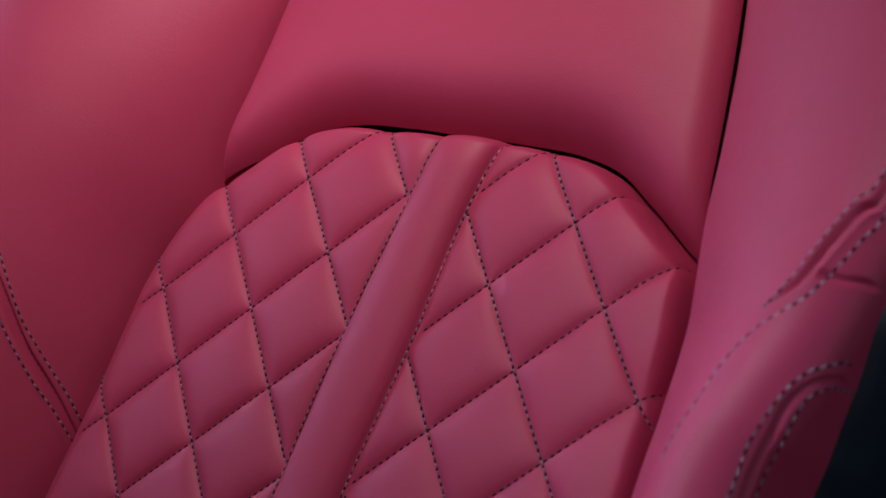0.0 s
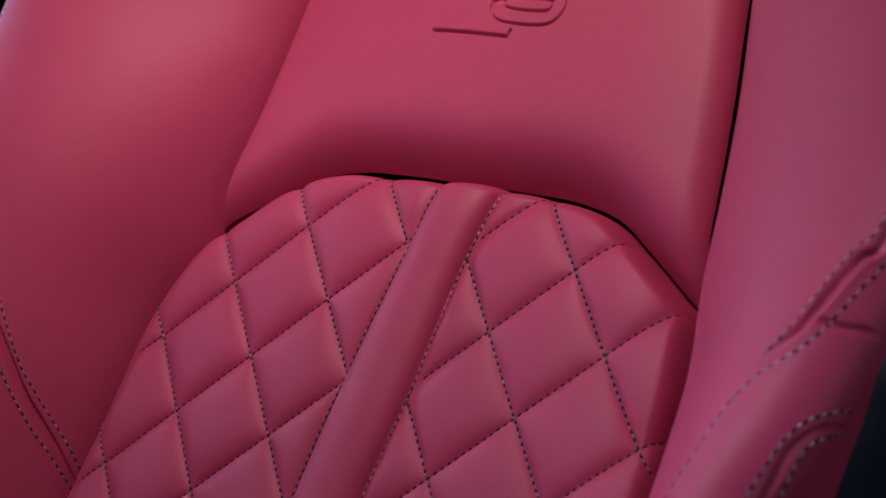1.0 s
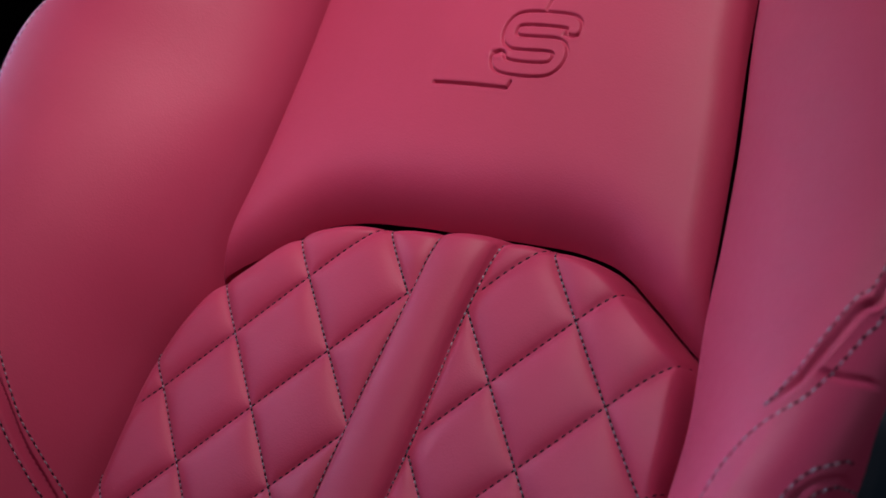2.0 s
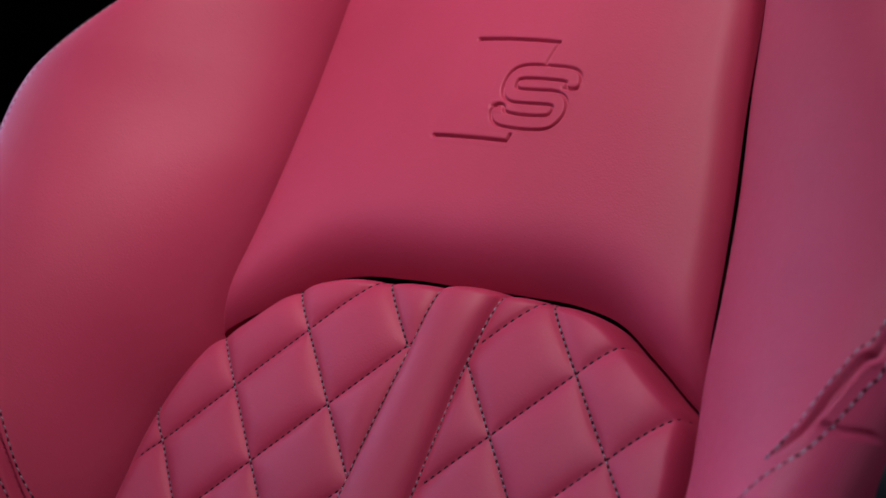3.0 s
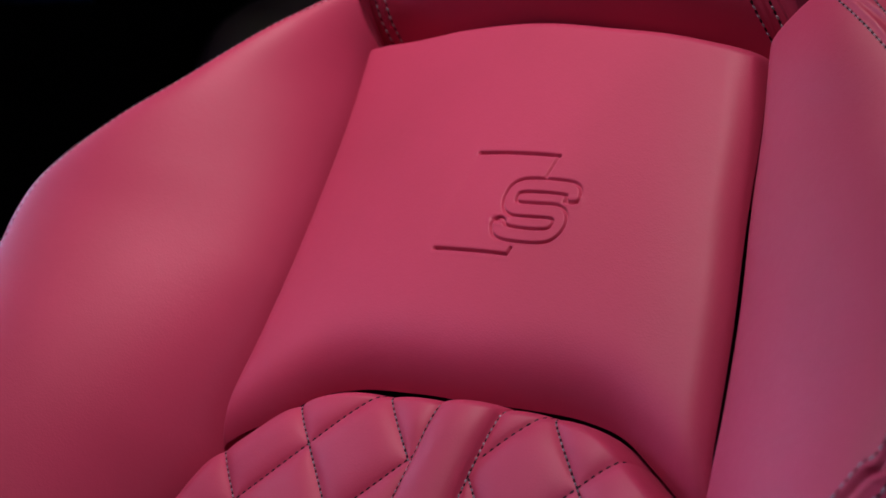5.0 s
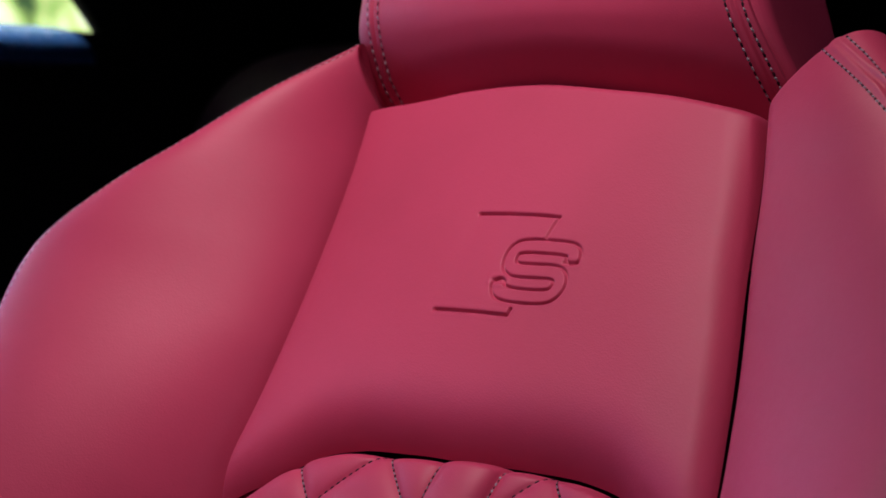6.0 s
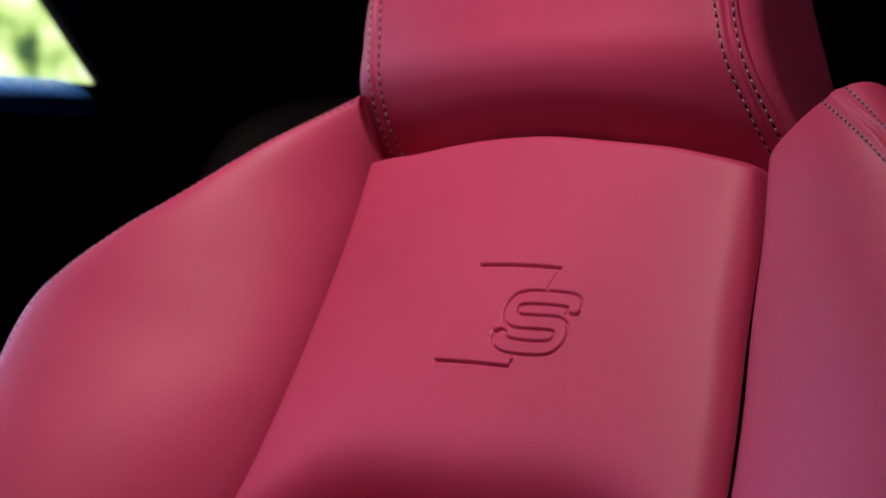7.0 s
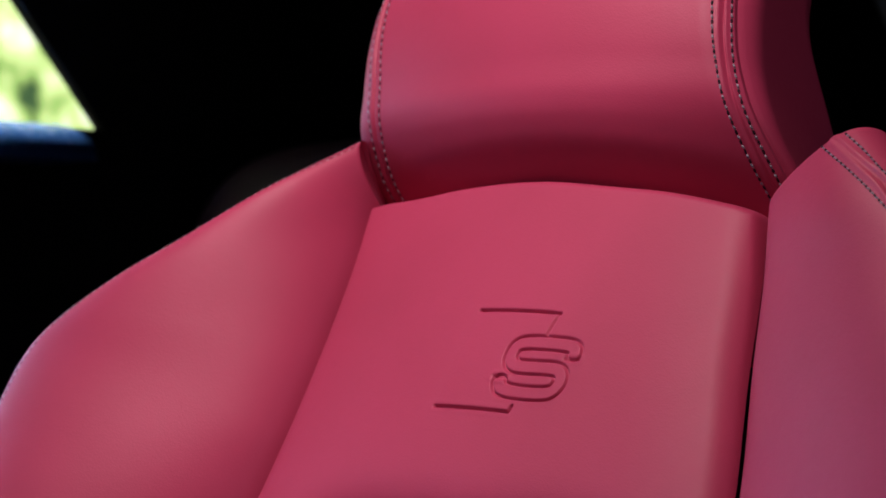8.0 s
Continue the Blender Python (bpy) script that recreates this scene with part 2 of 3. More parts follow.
# quilted panel
HW_A, HW_B, HH, ROW = 0.0372, 0.0352, 0.0401, -0.1988
CROSS_A, CROSS_B, SKEW = -0.0412, 0.0708, 0.045
STRIP_A = [(-0.6, -0.024), (-0.3155, -0.0107), (-0.238, -0.0068), (-0.1766, -0.0003), (-0.1275, 0.0046), (-0.1, 0.007)]
STRIP_B = [(-0.6, 0.02), (-0.315, 0.031), (-0.239, 0.0372), (-0.1625, 0.0405), (-0.1266, 0.0449), (-0.1, 0.047)]
QUILT_A = [(-0.62, -0.194), (-0.373, -0.189), (-0.30, -0.183), (-0.228, -0.179), (-0.17, -0.160), (-0.1, -0.132)]
QUILT_B = [(q, r - 0.0058) for q, r in SEAM_B]


def seam_distance(s, v):
    """Distances from the nearest sewn lines of the quilting, either way."""
    left = s < (curve(STRIP_A, v) + curve(STRIP_B, v)) / 2
    hw, s0 = np.where(left, HW_A, HW_B), np.where(left, CROSS_A, CROSS_B)
    x, y = (s - s0 - SKEW * (v - ROW)) / hw, (v - ROW) / HH
    unit = 2 / np.hypot(1 / hw, 1 / HH)
    p, q = (x + y) / 2, (x - y) / 2
    return np.abs(p - np.round(p)) * unit, np.abs(q - np.round(q)) * unit


def quilt_height(s, v):
    sa, sb = curve(STRIP_A, v), curve(STRIP_B, v)
    edge = np.minimum(np.abs(s - sa), np.abs(s - sb))
    inside = (s > sa) & (s < sb)
    da, db = seam_distance(s, v)
    soft = lambda d, r: 1 - np.exp(-(d / r)**1.15)
    pad = 0.0042 * soft(da, 0.0060) * soft(db, 0.0070) * soft(edge, 0.0046) - 0.0045
    d = np.minimum(np.minimum(da, db), edge)
    pad = pad - 0.0005 * np.exp(-(d / 0.0016)**2)
    fade = np.clip((s - curve(QUILT_A, v)) / 0.032, 0, 1)
    pad = -0.0016 + (pad + 0.0016) * fade * fade * (3 - 2 * fade)
    mid = (s - (sa + sb) / 2) / ((sb - sa) / 2)
    strip = 0.0050 - 0.0048 * mid**2 - 0.0042 * np.clip(np.abs(mid), 0, 1)**6 - 0.001 * np.exp(-(edge / 0.0012)**2)
    out = np.where(inside, strip, pad) + 0.001
    out = out - 0.026 * (1 - rolled(s - curve(QUILT_A, v) + 0.002, 0.022)) - 0.005 * sunk(curve(QUILT_B, v) - s, 0.034, 2.2) - 0.012 * sunk(curve(QUILT_B, v) - s, 0.008, 2.0)
    rim = curve(ARCH, s) + 0.0025 - v
    out = out - 0.006 * sunk(rim, 0.03, 2.2) - 0.04 * (1 - rolled(rim, 0.011))
    return out + 0.004 * np.cos(np.clip((s - AXIS) / 0.2, -1, 1) * math.pi / 2) - 0.003


def quilt():
    a, b = np.meshgrid(np.linspace(0, 1, 360), np.concatenate((np.linspace(0, 0.35, 30, endpoint=False), np.linspace(0.35, 1, 300))), indexing="ij")
    v = -0.56 + 0.42 * b
    for _ in range(8):
        sa, sb = curve(QUILT_A, v), curve(QUILT_B, v)
        s = sa + (sb - sa) * a
        v = -0.56 + (curve(ARCH, s) + 0.0025 + 0.56) * b
    p = seat_points(s, v, quilt_height(s, v))
    strip = (s > curve(STRIP_A, v)) & (s < curve(STRIP_B, v))
    # each padded diamond is a piece of its own; the rim and the foot of the panel stay together
    left = s < (curve(STRIP_A, v) + curve(STRIP_B, v)) / 2
    x, y = (s - np.where(left, CROSS_A, CROSS_B) - SKEW * (v - ROW)) / np.where(left, HW_A, HW_B), (v - ROW) / HH
    cell = np.where(left, 0, 10000) + 100 * (np.floor((x + y) / 2).astype(int) + 50) + np.floor((x - y) / 2).astype(int) + 50
    cell = np.where(strip | (v < -0.40), -1, cell)
    cells = [c for c in np.unique(cell) if c >= 0 and (cell == c).sum() > 1]
    ob = seat_part("quilted_panel", sheet("quilted_panel", p, keep=~strip & ~np.isin(cell, cells)), LEATHER, seat, "diamond-quilted red leather insert")
    for c in cells:
        part("quilted_pad", sheet("quilted_pad", p, keep=cell == c), LEATHER, ob)
    part("centre_strip", sheet("centre_strip", p, keep=strip), LEATHER, ob, "plain red leather strip down the middle")

    def sew(line, long=0.26, width=0.00066, inset=0.003):
        """Stitches along a line of (s, v), where it lies on the panel."""
        ds = np.gradient(line[:, 0]), np.gradient(line[:, 1])
        keep = (line[:, 0] > curve(QUILT_A, line[:, 1]) + inset) & (line[:, 0] < curve(QUILT_B, line[:, 1]) - 0.002) & (line[:, 1] < curve(ARCH, line[:, 0]) - 0.003)
        if keep.sum() < 6:
            return
        first, last = np.flatnonzero(keep)[[0, -1]]
        line = line[first:last + 1]
        p, n = on_surface(lambda x, y: (x, y, quilt_height(x, y)), line[:, 0], line[:, 1])
        flat = np.tile(AXES[2], (len(n), 1))
        stitching(p + AXES[2] * 0.0003, flat * 0.8 + n * 0.2, ob, width=width, long=long)

    t = np.linspace(0, 1, 160)
    for hw, s0, side in ((HW_A, CROSS_A, -1), (HW_B, CROSS_B, 1)):
        for direction in (1, -1):
            for k in range(-6, 7):
                v = -0.10 - 0.30 * t
                s = s0 + SKEW * (v - ROW) + hw * (2 * k - direction * (v - ROW) / HH)
                ok = s < curve(STRIP_A, v) - 0.001 if side < 0 else s > curve(STRIP_B, v) + 0.001
                if ok.sum() > 8:
                    sew(np.stack((s[ok], v[ok]), -1), *((0.24, 0.00062) if direction > 0 else (0.0, 0.00055, 0.013)))
    v = -0.118 - 0.3 * t
    sew(np.stack((curve(STRIP_A, v) - 0.0012, v), -1), 0.24, 0.00048)
    sew(np.stack((curve(STRIP_B, v), v), -1))
    return ob


quilt()


# ---- bolsters ----
# stations along each bolster: seam v, then the ridge's s, v, w
STATIONS_A = [(-0.62, -0.300, -0.62, 0.075), (-0.40, -0.306, -0.40, 0.075), (-0.20, -0.308, -0.20, 0.075), (-0.10, -0.314, -0.10, 0.075),
              (-0.05, -0.314, -0.052, 0.075), (0.0, -0.298, -0.0222, 0.075), (0.04, -0.2713, 0.0114, 0.07), (0.07, -0.2432, 0.0436, 0.061),
              (0.095, -0.2029, 0.097, 0.044), (0.114, -0.173, 0.144, 0.02)]
STATIONS_B = [(-0.62, 0.258, -0.62, 0.08), (-0.42, 0.258, -0.42, 0.08), (-0.29, 0.256, -0.29, 0.08), (-0.235, 0.266, -0.245, 0.078),
              (-0.18, 0.277, -0.203, 0.075), (-0.10, 0.290, -0.13, 0.07), (-0.03, 0.293, -0.05, 0.068), (0.04, 0.272, 0.02, 0.06),
              (0.075, 0.236, 0.07, 0.05), (0.099, 0.186, 0.125, 0.03)]
GROOVES_A = [(smooth_line([(-0.309, -0.165), (-0.2678, -0.2279), (-0.2492, -0.2531), (-0.234, -0.2753), (-0.2204, -0.2972), (-0.2125, -0.3077), (-0.2053, -0.3183), (-0.201, -0.3263), (-0.1941, -0.3384), (-0.1801, -0.3554)], 40), 0.0042, 0.3, -9.0)]
GROOVES_B = [(smooth_line([(0.1804, 0.12, 0.0268), (0.2057, 0.0965, 0.0376), (0.2305, 0.073, 0.0477), (0.2707, 0.0192, 0.0594), (0.296, -0.05, 0.066), (0.303, -0.10, 0.067),
                           (0.2997, -0.1477, 0.0690), (0.2931, -0.1575, 0.0700), (0.2878, -0.1699, 0.0715), (0.2830, -0.1826, 0.0735), (0.2795, -0.1918, 0.0748), (0.2746, -0.1988, 0.0744), (0.2691, -0.2059, 0.0737)], 60), 0.0030, 0.45, -0.205),
             (smooth_line([(0.286, -0.1875, 0.0735), (0.2945, -0.1875, 0.070), (0.3012, -0.1855, 0.063), (0.305, -0.184, 0.045)], 10), 0.0024, 0.0, -9.0),
             (smooth_line([(0.3005, -0.219, 0.040), (0.3006, -0.2217, 0.0475), (0.2949, -0.2296, 0.0633), (0.2882, -0.2409, 0.0677), (0.2848, -0.2571, 0.0672), (0.2815, -0.2719, 0.0653),
                           (0.281, -0.281, 0.0644), (0.280, -0.33, 0.062)], 24), 0.002, 0.15, -9.0)]


def bolster_fun(stations, seam, sign, radius, doubles, roll, lift, sink, top, foot=0.0):
    st = np.array(stations)
    kk = np.linspace(0, 1, len(st))

    def fun(k, c):
        """k along the bolster, c across: 0 in the seam, 1 on the ridge, up to 2 round the edge and down the side."""
        k, c = np.broadcast_arrays(np.asarray(k, float), np.asarray(c, float))
        va, sb, vb, wb = (curve(list(zip(kk, st[:, i])), k) for i in range(4))
        sa = curve(seam, va) - sign * 0.001
        ms, mv = sb - sa, vb - va
        length = np.hypot(ms, mv)
        os_, ov = ms / length, mv / length
        x = np.clip(c, 0, 1)
        s, v = sa + ms * x, va + mv * x
        low = np.clip((0.44 - k) / 0.36, 0, 1)
        low = foot * low * low * (3 - 2 * low)
        crease = 0.42 + (0.28 * (1 - np.minimum(low, 1)) if sign < 0 else 0)
        w = -0.004 - sink * (crease + 1.2 * low) * np.exp(-x * length / (roll * (1 + 2 * low))) - 0.58 * sink * np.exp(-x * length / 0.0022) + (wb + 0.004) * (1 - (1 - x)**lift)
        ang = np.clip((c - 1) / 0.5, 0, 1) * radians(86)
        round_ = radius * curve([(0, 1), (0.6, 1), (0.8, (1 + top) / 2), (0.9, top * 1.1), (1, top)], k)
        s = s + os_ * round_ * np.sin(ang)
        v = v + ov * round_ * np.sin(ang)
        w = w - round_ * (1 - np.cos(ang))
        wall = np.clip((c - 1.5) / 0.5, 0, 1)
        s, v, w = s - os_ * 0.012 * wall, v - ov * 0.012 * wall, w - (0.07 + wb) * wall
        relief = 0.0
        for line, deep, ridge, end in doubles:
            deep = deep * np.clip((v - end) / 0.015, 0, 1)
            d = space_distance(s, v, w, line) if line.shape[1] == 3 else line_distance(s, v, line)
            relief = relief - deep * np.exp(-(d / 0.0015)**2) + ridge * deep * np.exp(-((d - 0.003) / 0.0016)**2)
        return s + os_ * np.sin(ang) * relief, v + ov * np.sin(ang) * relief, w + np.cos(ang) * relief
    return fun


left_fun = bolster_fun(STATIONS_A, SEAM_A, -1, 0.018, GROOVES_A, 0.011, 1.75, 0.033, 0.35, 1.3)
right_fun = bolster_fun(STATIONS_B, SEAM_B, 1, 0.024, GROOVES_B, 0.004, 1.5, 0.036, 0.7)


def bolster(fun, label, below):
    k, c = np.meshgrid(denser(0, 1, 0.14, 0.56, 360, 90), np.concatenate((np.linspace(0, 1, 150, endpoint=False), np.linspace(1, 1.5, 24, endpoint=False), np.linspace(1.5, 2, 14))), indexing="ij")
    s, v, w = fun(k, c)
    cap_lean = -3 if s[0, 0] < 0 else -1
    caps = [(s[-1] + cap_lean * 0.006 * t, v[-1] + 0.003 * math.sin(t * math.pi), w[-1] - 0.06 * t**1.4) for t in (0.04, 0.1, 0.2, 0.4, 0.7, 1)]
    s, v, w = (np.concatenate([q] + [cap[i][None] for cap in caps]) for i, q in enumerate((s, v, w)))
    p = seat_points(s, v, w)
    low = below(s, v, w)
    ob = seat_part("bolster", sheet("bolster", p, keep=~low), LEATHER, seat, label)
    part("lower_cover", sheet("lower_cover", p, keep=low), LEATHER, ob, "red leather cover below the seam")
    return ob


def below_line(line):
    """Tests whether a point lies below a seam, which runs across the bolster."""
    order = np.argsort(line[:, 0])
    return lambda s, v, w: v < np.interp(s, line[order, 0], line[order, 1])


bolster_a = bolster(left_fun, "broad red leather side bolster with a double seam", below_line(GROOVES_A[0][0]))
bolster_b = bolster(right_fun, "red leather side bolster with double-stitched seams", below_line(GROOVES_B[2][0][:, :2]))


def sew_bolster(fun, keys, parent, n=120, pitch=0.0052, width=0.0007):
    line = smooth_line(keys, n)
    p, nn = on_surface(fun, line[:, 0], line[:, 1])
    stitching(p, nn, parent, pitch, width)


for keys in ([(0.2375, 0.8522), (0.2075, 0.6522), (0.1855, 0.4794), (0.1724, 0.371), (0.1663, 0.3065), (0.1608, 0.2443), (0.1553, 0.1844), (0.1518, 0.1544), (0.1484, 0.1244)],
             [(0.2107, 0.7485), (0.1807, 0.5485), (0.1676, 0.4125), (0.1594, 0.3226), (0.1546, 0.2673), (0.1505, 0.212), (0.1443, 0.1521), (0.1402, 0.1106)],
             [(0.30, 1.12), (0.42, 1.06), (0.55, 1.04), (0.7, 1.04), (0.85, 1.04), (1.0, 1.0)], [(0.30, 1.30), (0.42, 1.28), (0.55, 1.28), (0.7, 1.28), (0.85, 1.28), (1.0, 1.28)]):
    sew_bolster(left_fun, keys, bolster_a, width=0.0006 if keys[0][1] < 1 else 0.0004)
for keys in ([(1.0, 0.758), (0.9455, 0.823), (0.8694, 0.9), (0.7794, 0.983), (0.65, 1.12), (0.5444, 1.1101), (0.5244, 1.0496), (0.5055, 1.0078), (0.4843, 0.9828), (0.4654, 0.9619), (0.4482, 0.9306), (0.4315, 0.8847)],
             [(0.9965, 0.976), (0.9583, 1.007), (0.9183, 1.024), (0.83, 1.14), (0.68, 1.22), (0.6, 1.23), (0.5232, 1.2165), (0.5055, 1.179), (0.486, 1.1435), (0.4687, 1.108), (0.4526, 1.0642), (0.4376, 1.0016)],
             [(0.4376, 1.0016), (0.4181, 0.9348), (0.3942, 0.8826), (0.3581, 0.8367), (0.3269, 0.82), (0.2885, 0.8096), (0.24, 0.80)],
             [(0.428, 1.5), (0.4245, 1.436), (0.3978, 1.299), (0.357, 1.25), (0.3003, 1.255), (0.2535, 1.302), (0.2335, 1.319), (0.15, 1.35)],
             [(0.41, 1.6), (0.4053, 1.539), (0.3786, 1.4), (0.3453, 1.385), (0.2986, 1.433), (0.256, 1.471), (0.2402, 1.488), (0.15, 1.51)]):
    sew_bolster(right_fun, keys, bolster_b, pitch=0.0056, width=0.00062 if keys[0][0] != 0.4376 else 0.00045)


def back_shell():
    """Hard shell that closes the backrest behind the cushions."""
    k, t = np.meshgrid(np.linspace(0, 1, 80), np.linspace(0, 1, 50), indexing="ij")
    a, b = left_fun(k, np.full_like(k, 1.99)), right_fun(k, np.full_like(k, 1.99))
    s, v, w = ((1 - t) * q + t * r for q, r in zip(a, b))
    return seat_part("back_shell", sheet("back_shell", seat_points(s, v, w - 0.05 * np.sin(math.pi * t)**0.6 + 0.012)), PLASTIC, seat, "black plastic back shell")


def side_trim():
    """Dark blue-black plastic shield along the outer side of the backrest."""
    k, t = np.meshgrid(np.linspace(0.0, 0.62, 90), np.linspace(0, 1, 30), indexing="ij")
    c0 = curve([(0, 1.76), (0.2, 1.69), (0.2777, 1.657), (0.3695, 1.591), (0.4379, 1.539), (0.4729, 1.50), (0.55, 1.54), (0.62, 1.75)], k)
    s, v, w = right_fun(k, c0 + (1.999 - c0) * t)
    return seat_part("side_trim", sheet("side_trim", seat_points(s - 0.002 + 0.011 * rolled(t, 0.35), v, w)), SHIELD, seat, "dark blue-black plastic side shield")


back_shell()
side_trim()


def rounded_box(lo, hi, bevel):
    bm = box(bmesh.new(), lo, hi, bevel)
    for f in bm.faces:
        f.smooth = True
    return bm


seat_part("cushion", rounded_box((-0.27, -0.92, 0.24), (0.27, -0.30, 0.42), 0.06), LEATHER, seat)
seat_part("seat_base", rounded_box((-0.22, -0.86, 0.0), (0.22, -0.22, 0.27), 0.02), PLASTIC, seat, "black plastic seat base on the floor")

# ---- headrest ----
HEAD = [  # v, centre s, half width, front w, depth
    (0.06, -0.015, 0.135, -0.110, 0.05), (0.09, -0.0192, 0.1564, -0.090, 0.09), (0.115, -0.0205, 0.1603, -0.060, 0.12), (0.135, -0.0302, 0.1605, -0.022, 0.155),
    (0.155, -0.0364, 0.156, 0.012, 0.165), (0.18, -0.0402, 0.150, 0.030, 0.16), (0.21, -0.0442, 0.1475, 0.041, 0.15), (0.25, -0.0472, 0.1445, 0.045, 0.105),
    (0.29, -0.0416, 0.1335, 0.040, 0.09), (0.33, -0.035, 0.115, 0.034, 0.085), (0.355, -0.038, 0.09, 0.005, 0.08), (0.37, -0.036, 0.05, -0.02, 0.05)]
HV = np.array(HEAD)


def head_seam_a(v):
    return curve([(0.06, 0.05), (0.108, 0.058), (0.125, 0.071), (0.1542, 0.099), (0.1831, 0.090), (0.2257, 0.078), (0.37, 0.07)], v)


def head_seam_b(v):
    return curve([(0.06, 0.938), (0.1151, 0.943), (0.1426, 0.949), (0.1737, 0.958), (0.2079, 0.963), (0.37, 0.96)], v)


def head_fun(v, a):
    """a runs once round the headrest: 0 to 1 front, 1 to 2 side, 2 to 3 back, 3 to 4 side."""
    v, a = np.broadcast_arrays(np.asarray(v, float), np.asarray(a, float))
    mid, half, front, deep = (curve(list(zip(HV[:, 0], HV[:, i])), v) for i in (1, 2, 3, 4))
    q = np.floor(a).astype(int) % 4
    f = a - np.floor(a)
    r = 0.027
    x = np.where(q == 0, -1 + 2 * f, np.where(q == 1, 1, np.where(q == 2, 1 - 2 * f, -1))) * half
    y = np.where(q == 0, 0, np.where(q == 1, -f, np.where(q == 2, -1, f - 1))) * deep
    # round the corners of the section
    cx, cy = np.clip(x, -half + r, half - r), np.clip(y, -deep + r, -r)
    dx, dy = x - cx, y - cy
    n = np.maximum(np.hypot(dx, dy), 1e-9)
    x, y = cx + dx / n * r, cy + dy / n * r
    bulge = curve([(0.06, 0.0), (0.10, 0.0), (0.115, 0.002), (0.125, 0.004), (0.135, 0.028), (0.145, 0.0265), (0.155, 0.0195), (0.165, 0.0145), (0.18, 0.011), (0.21, 0.0095), (0.25, 0.012), (0.29, 0.015), (0.37, 0.015)], v)
    crown = (0.008 + bulge) * np.maximum(np.cos(np.clip(x / half, -1, 1) * math.pi / 2), 0)**0.8 * (q == 0)
    width = 2 * half
    for at in (head_seam_a(v), head_seam_b(v)):
        d = np.abs(a - at) * width
        crown = crown - 0.0017 * np.exp(-(d / 0.0012)**2) + 0.0007 * np.exp(-((d - 0.003) / 0.0016)**2)
    return mid + x, v, front + y + crown


def headrest():
    v, a = np.meshgrid(np.concatenate((np.linspace(0.06, 0.33, 90, endpoint=False), np.linspace(0.33, 0.37, 16))), np.concatenate((np.linspace(0, 0.13, 36, endpoint=False), np.linspace(0.13, 0.88, 50, endpoint=False), np.linspace(0.88, 1.06, 50, endpoint=False), np.linspace(1.06, 4, 130, endpoint=False))), indexing="ij")
    p = seat_points(*head_fun(v, a))
    front = (a > head_seam_a(v)) & (a < head_seam_b(v))
    ob = seat_part("headrest", sheet("headrest", p, True, front), LEATHER, seat, "integrated red leather headrest with double stitching")
    part("side_cover", sheet("side_cover", p, True, ~front), LEATHER, ob, "red leather cover round the sides and back")
    return ob


head = headrest()

for keys in ([(0.1122, 0.045), (0.1304, 0.061), (0.1542, 0.082), (0.1841, 0.070), (0.2266, 0.061), (0.2935, 0.055)], [(0.1069, 0.068), (0.1236, 0.082), (0.153, 0.116), (0.1821, 0.108), (0.2247, 0.095), (0.2935, 0.09)],
             [(0.1006, 0.920), (0.1165, 0.925), (0.1399, 0.930), (0.172, 0.938), (0.2069, 0.939), (0.2935, 0.935)], [(0.1048, 0.963), (0.1236, 0.967), (0.1484, 0.971), (0.1758, 0.981), (0.2092, 0.988), (0.2935, 0.985)]):
    sew_bolster(head_fun, keys, head, pitch=0.0060, width=0.0007)

# ---- the dark cabin round the seat ----


def prism(name, outline, axis_lo, axis_hi, mat, label, category):
    """A slab across the car: an outline of (y, z), from x axis_lo to axis_hi."""
    bm = bmesh.new()
    a = [bm.verts.new((axis_lo, y, z)) for y, z in outline]
    b = [bm.verts.new((axis_hi, y, z)) for y, z in outline]
    bm.faces.new(a)
    bm.faces.new(b[::-1])
    for i in range(len(a)):
        bm.faces.new((a[i - 1], b[i - 1], b[i], a[i]))
    bmesh.ops.recalc_face_normals(bm, faces=bm.faces)
    return tagged(part(name, bm, mat, None), label, category, kind="structure")


def slab(name, lo, hi, mat, label, category, bevel=0.0):
    return tagged(part(name, box(bmesh.new(), lo, hi, bevel), mat, None), label, category, kind="structure")


slab("floor", (-1.2, -1.7, -0.06), (0.6, 2.2, 0.0), CLOTH, "dark carpeted cabin floor", "floor")
slab("ceiling", (-1.2, 0.1, 1.5), (0.5, 2.2, 1.55), CLOTH, "black headliner behind the roof opening", "ceiling")


def front_roof_shade():
    """Unseen slab added above the seat; its slanted rear edge shapes the overhead lamp's penumbra."""
    edge = [(0.5, -0.40), (0.19, -0.40), (0.12, -0.43), (0.05, -0.458), (-0.03, -0.485), (-0.1, -0.503), (-0.23, -0.525), (-1.2, -0.525)]
    bm = bmesh.new()
    low = bm.faces.new([bm.verts.new((x, y, 1.5)) for x, y in [(-1.2, -0.80), (0.5, -0.80)] + edge])
    top = bmesh.ops.extrude_face_region(bm, geom=[low])["geom"]
    bmesh.ops.translate(bm, vec=(0, 0, 0.05), verts=[q for q in top if isinstance(q, bmesh.types.BMVert)])
    bmesh.ops.recalc_face_normals(bm, faces=bm.faces)
    return tagged(part("ceiling", bm, CLOTH, None), "unseen black slab that cuts the overhead lamp from the front", "ceiling", kind="structure")


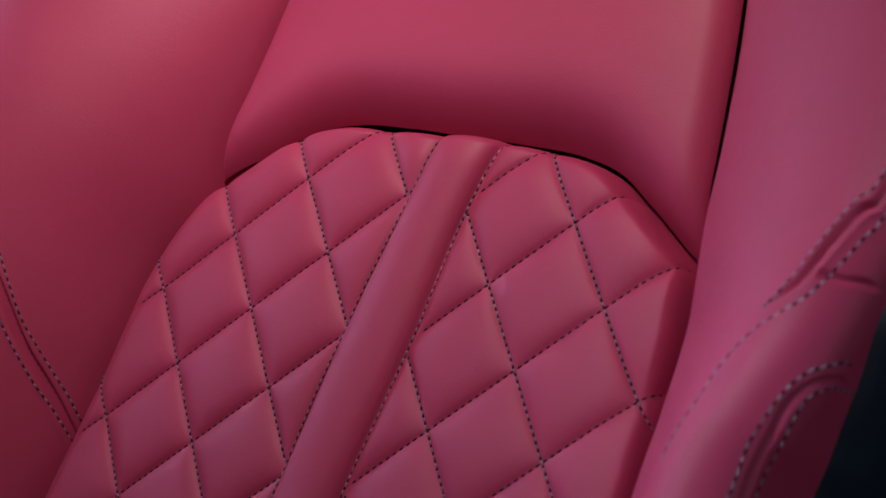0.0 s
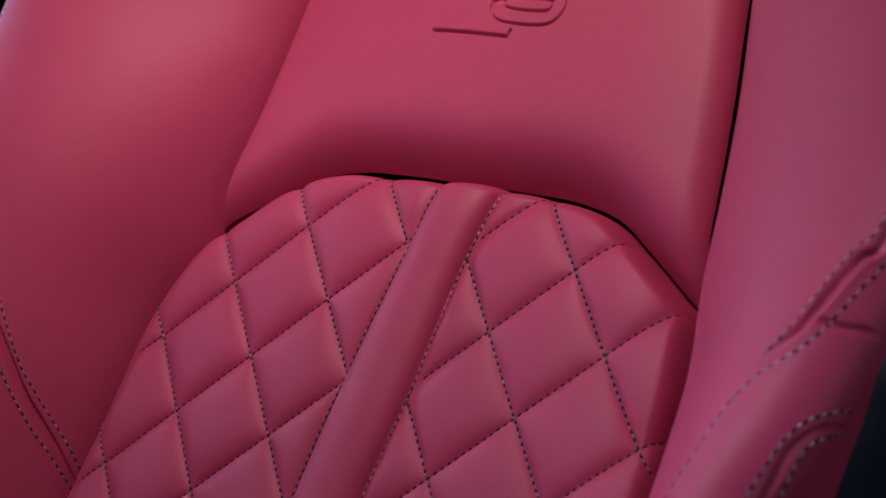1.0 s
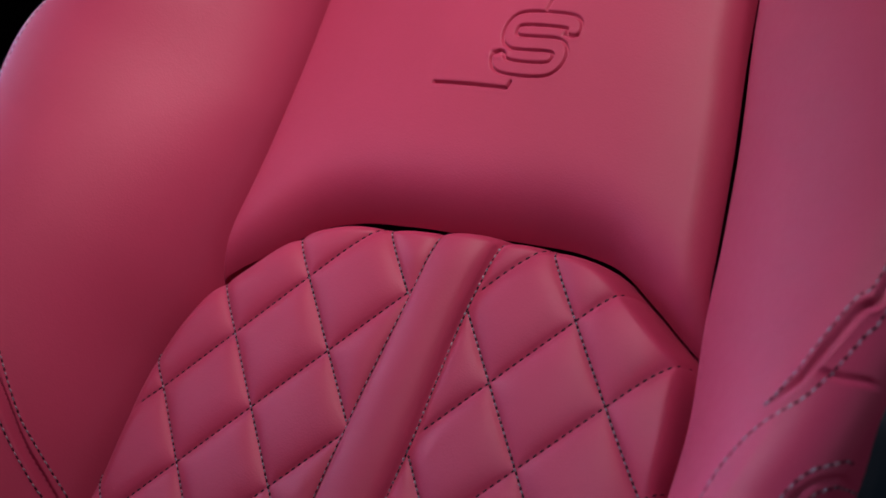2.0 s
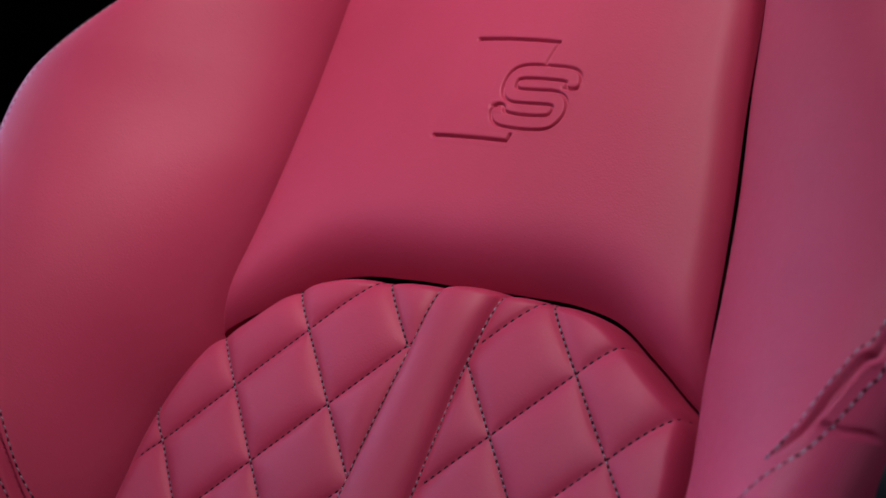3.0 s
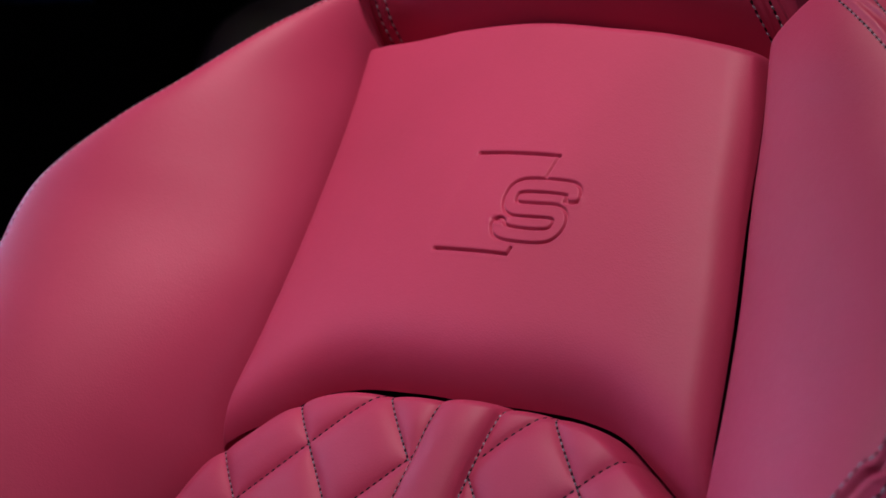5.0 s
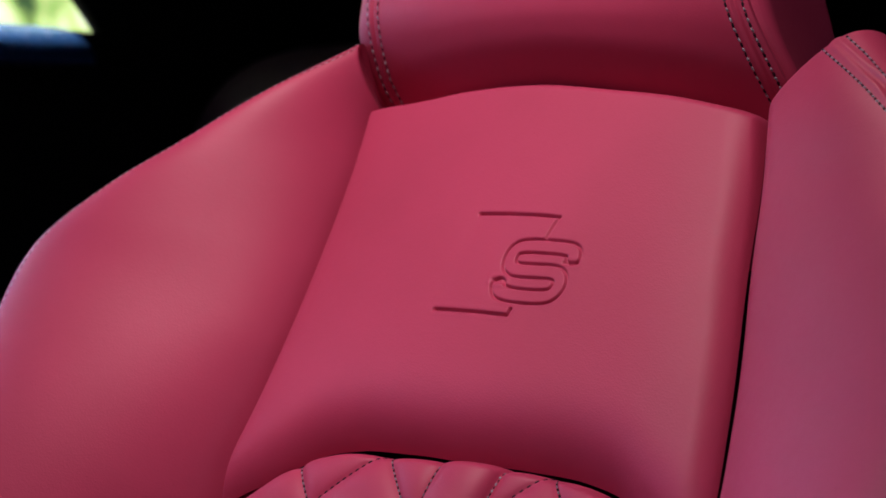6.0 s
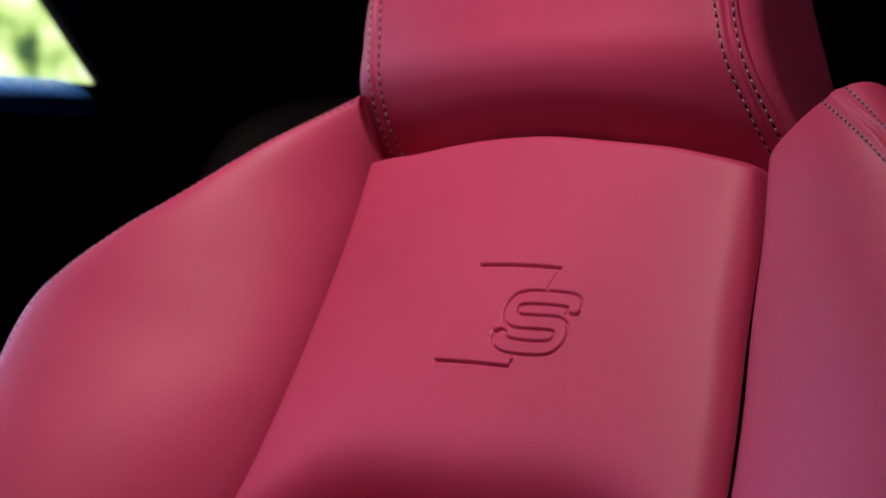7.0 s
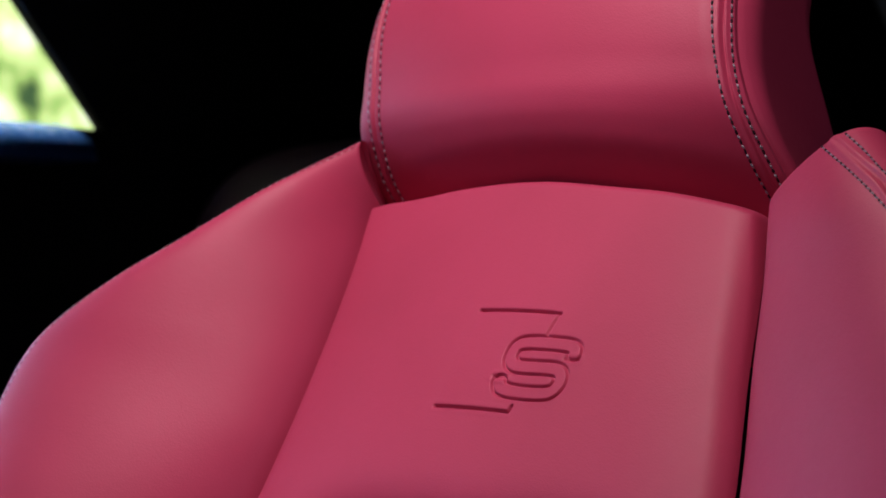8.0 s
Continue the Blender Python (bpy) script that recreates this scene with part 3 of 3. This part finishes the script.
front_roof_shade()
# added out of view: stops sun coming in through the roof opening
slab("ceiling", (-1.2, -0.525, 1.5), (-0.23, 0.1, 1.55), CLOTH, "unseen black slab that keeps the sun off the seat", "ceiling")
# added out of view: holds the overhead lamp off the right bolster
slab("ceiling", (0.155, -0.40, 1.5), (0.5, 0.1, 1.55), CLOTH, "unseen black slab that shades the right bolster", "ceiling")
slab("wall_north", (-1.2, 2.15, 0.0), (0.5, 2.2, 1.5), CLOTH, "dark rear cabin trim", "wall")
# never in view; brought forward to block sky light from the right
slab("wall_east", (0.45, 0.08, 0.0), (0.5, 2.15, 1.5), CLOTH, "unseen dark wall behind the door opening, blocks sky light", "wall")
slab("wall_south", (-1.2, -1.7, 0.0), (0.6, -1.55, 0.9), PLASTIC, "black dashboard wall", "wall")
prism("wall_west", [(-1.55, 0.0), (2.15, 0.0), (2.15, 1.5), (0.345, 1.5), (0.633, 1.17), (-1.55, 1.17)], -1.15, -1.13, CLOTH, "black door panel and window pillar across the cabin", "wall")


def sill():
    """Rounded window sill: a quarter round in section, along the window's foot."""
    bm = bmesh.new()
    rows = []
    for y in (-1.5, 0.54):
        rows.append([bm.verts.new((-1.129, y, 1.124))] + [bm.verts.new((-1.129 + 0.10 * math.sin(q), y, 1.124 + 0.048 * math.cos(q))) for q in np.linspace(math.pi / 2, 0, 12)])
    for i in range(12):
        bm.faces.new((rows[0][i], rows[1][i], rows[1][i + 1], rows[0][i + 1])).smooth = i > 0
    bm.faces.new((rows[0][12], rows[1][12], rows[1][0], rows[0][0]))
    bm.faces.new(rows[0])
    bm.faces.new(rows[1][::-1])
    bmesh.ops.recalc_face_normals(bm, faces=bm.faces)
    return tagged(part("trim", bm, PAINT, None), "rounded blue window sill catching daylight", "sill", kind="structure")


sill()

GLASS = material("window_glass", (0.95, 0.97, 0.96), 0.0)
GLASS.node_tree.nodes["Principled BSDF"].inputs["Transmission Weight"].default_value = 1.0
pane = prism("window_1", [(-1.55, 1.165), (0.633, 1.165), (0.341, 1.505), (-1.55, 1.505)], -1.142, -1.138, GLASS, "clear side window glass", "window")
pane.visible_shadow = False

rear_seat = thing("rear_seat", "black leather rear seat in deep shade", "car seat", (-0.86, 0.78, 0.0))


def hump(centre, half, power):
    """A rounded cushion: a sphere swollen towards a box, wider at the foot."""
    a, e = np.meshgrid(np.linspace(0, 2 * math.pi, 64, endpoint=False), np.linspace(-math.pi / 2, math.pi / 2, 33), indexing="ij")
    swell = lambda x: np.sign(x) * np.abs(x)**power
    x, y, z = swell(np.cos(e)) * swell(np.cos(a)), swell(np.cos(e)) * swell(np.sin(a)), swell(np.sin(e))
    return sheet("backrest", (np.stack((x, y, z), -1) * np.array(half) + np.array(centre)).transpose(1, 0, 2), True)


part("backrest", hump((0.16, 0.0, 0.60), (0.395, 0.12, 0.55), 0.42), DARKLEATHER, rear_seat)
part("cushion", rounded_box((-0.21, -0.30, 0.0), (0.40, -0.05, 0.42), 0.06), DARKLEATHER, rear_seat)

bm = bmesh.new()
box(bm, (-0.02, -0.015, -0.35), (0.02, 0.015, 0.35), 0.006)
pillar = tagged(part("trim", bm, GREYTRIM, None), "light grey rear window trim strip", "trim", kind="structure")
pillar.matrix_world = pose(-0.562, 1.632, 1.40, 0, -24, 0)

# ---- outside ----
foliage = bpy.data.materials.new("glowing_trees")
foliage.use_nodes = True
fn = foliage.node_tree.nodes
fb = fn["Principled BSDF"]
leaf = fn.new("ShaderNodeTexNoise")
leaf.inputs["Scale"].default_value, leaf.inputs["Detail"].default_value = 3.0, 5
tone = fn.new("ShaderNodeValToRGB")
# pale stops paint the sunlight into the leaf colours
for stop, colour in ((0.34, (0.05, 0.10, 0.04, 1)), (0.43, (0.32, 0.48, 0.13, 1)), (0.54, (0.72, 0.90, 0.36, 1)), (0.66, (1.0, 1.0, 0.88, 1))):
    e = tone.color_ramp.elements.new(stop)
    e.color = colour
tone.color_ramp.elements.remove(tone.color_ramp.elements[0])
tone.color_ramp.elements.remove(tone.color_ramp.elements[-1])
where = fn.new("ShaderNodeTexCoord")
foliage.node_tree.links.new(where.outputs["Object"], leaf.inputs["Vector"])
foliage.node_tree.links.new(leaf.outputs["Fac"], tone.inputs["Fac"])
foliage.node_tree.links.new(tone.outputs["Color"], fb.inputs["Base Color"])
# the backdrop glows in these colours in place of sunlight on trees
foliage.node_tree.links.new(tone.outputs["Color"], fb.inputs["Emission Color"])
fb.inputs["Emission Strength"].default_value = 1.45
slab("backdrop", (-9.1, -6, -1.0), (-9.0, 14, 6), foliage, "glowing backdrop of blurred trees, sunlight painted in", "trees")
slab("ground", (-60, -60, -0.5), (60, 60, -0.4), textured("asphalt", (0.04, 0.04, 0.042), (0.06, 0.06, 0.062), 0.9, 0.3, 300, 0.5), "grey asphalt", "ground")
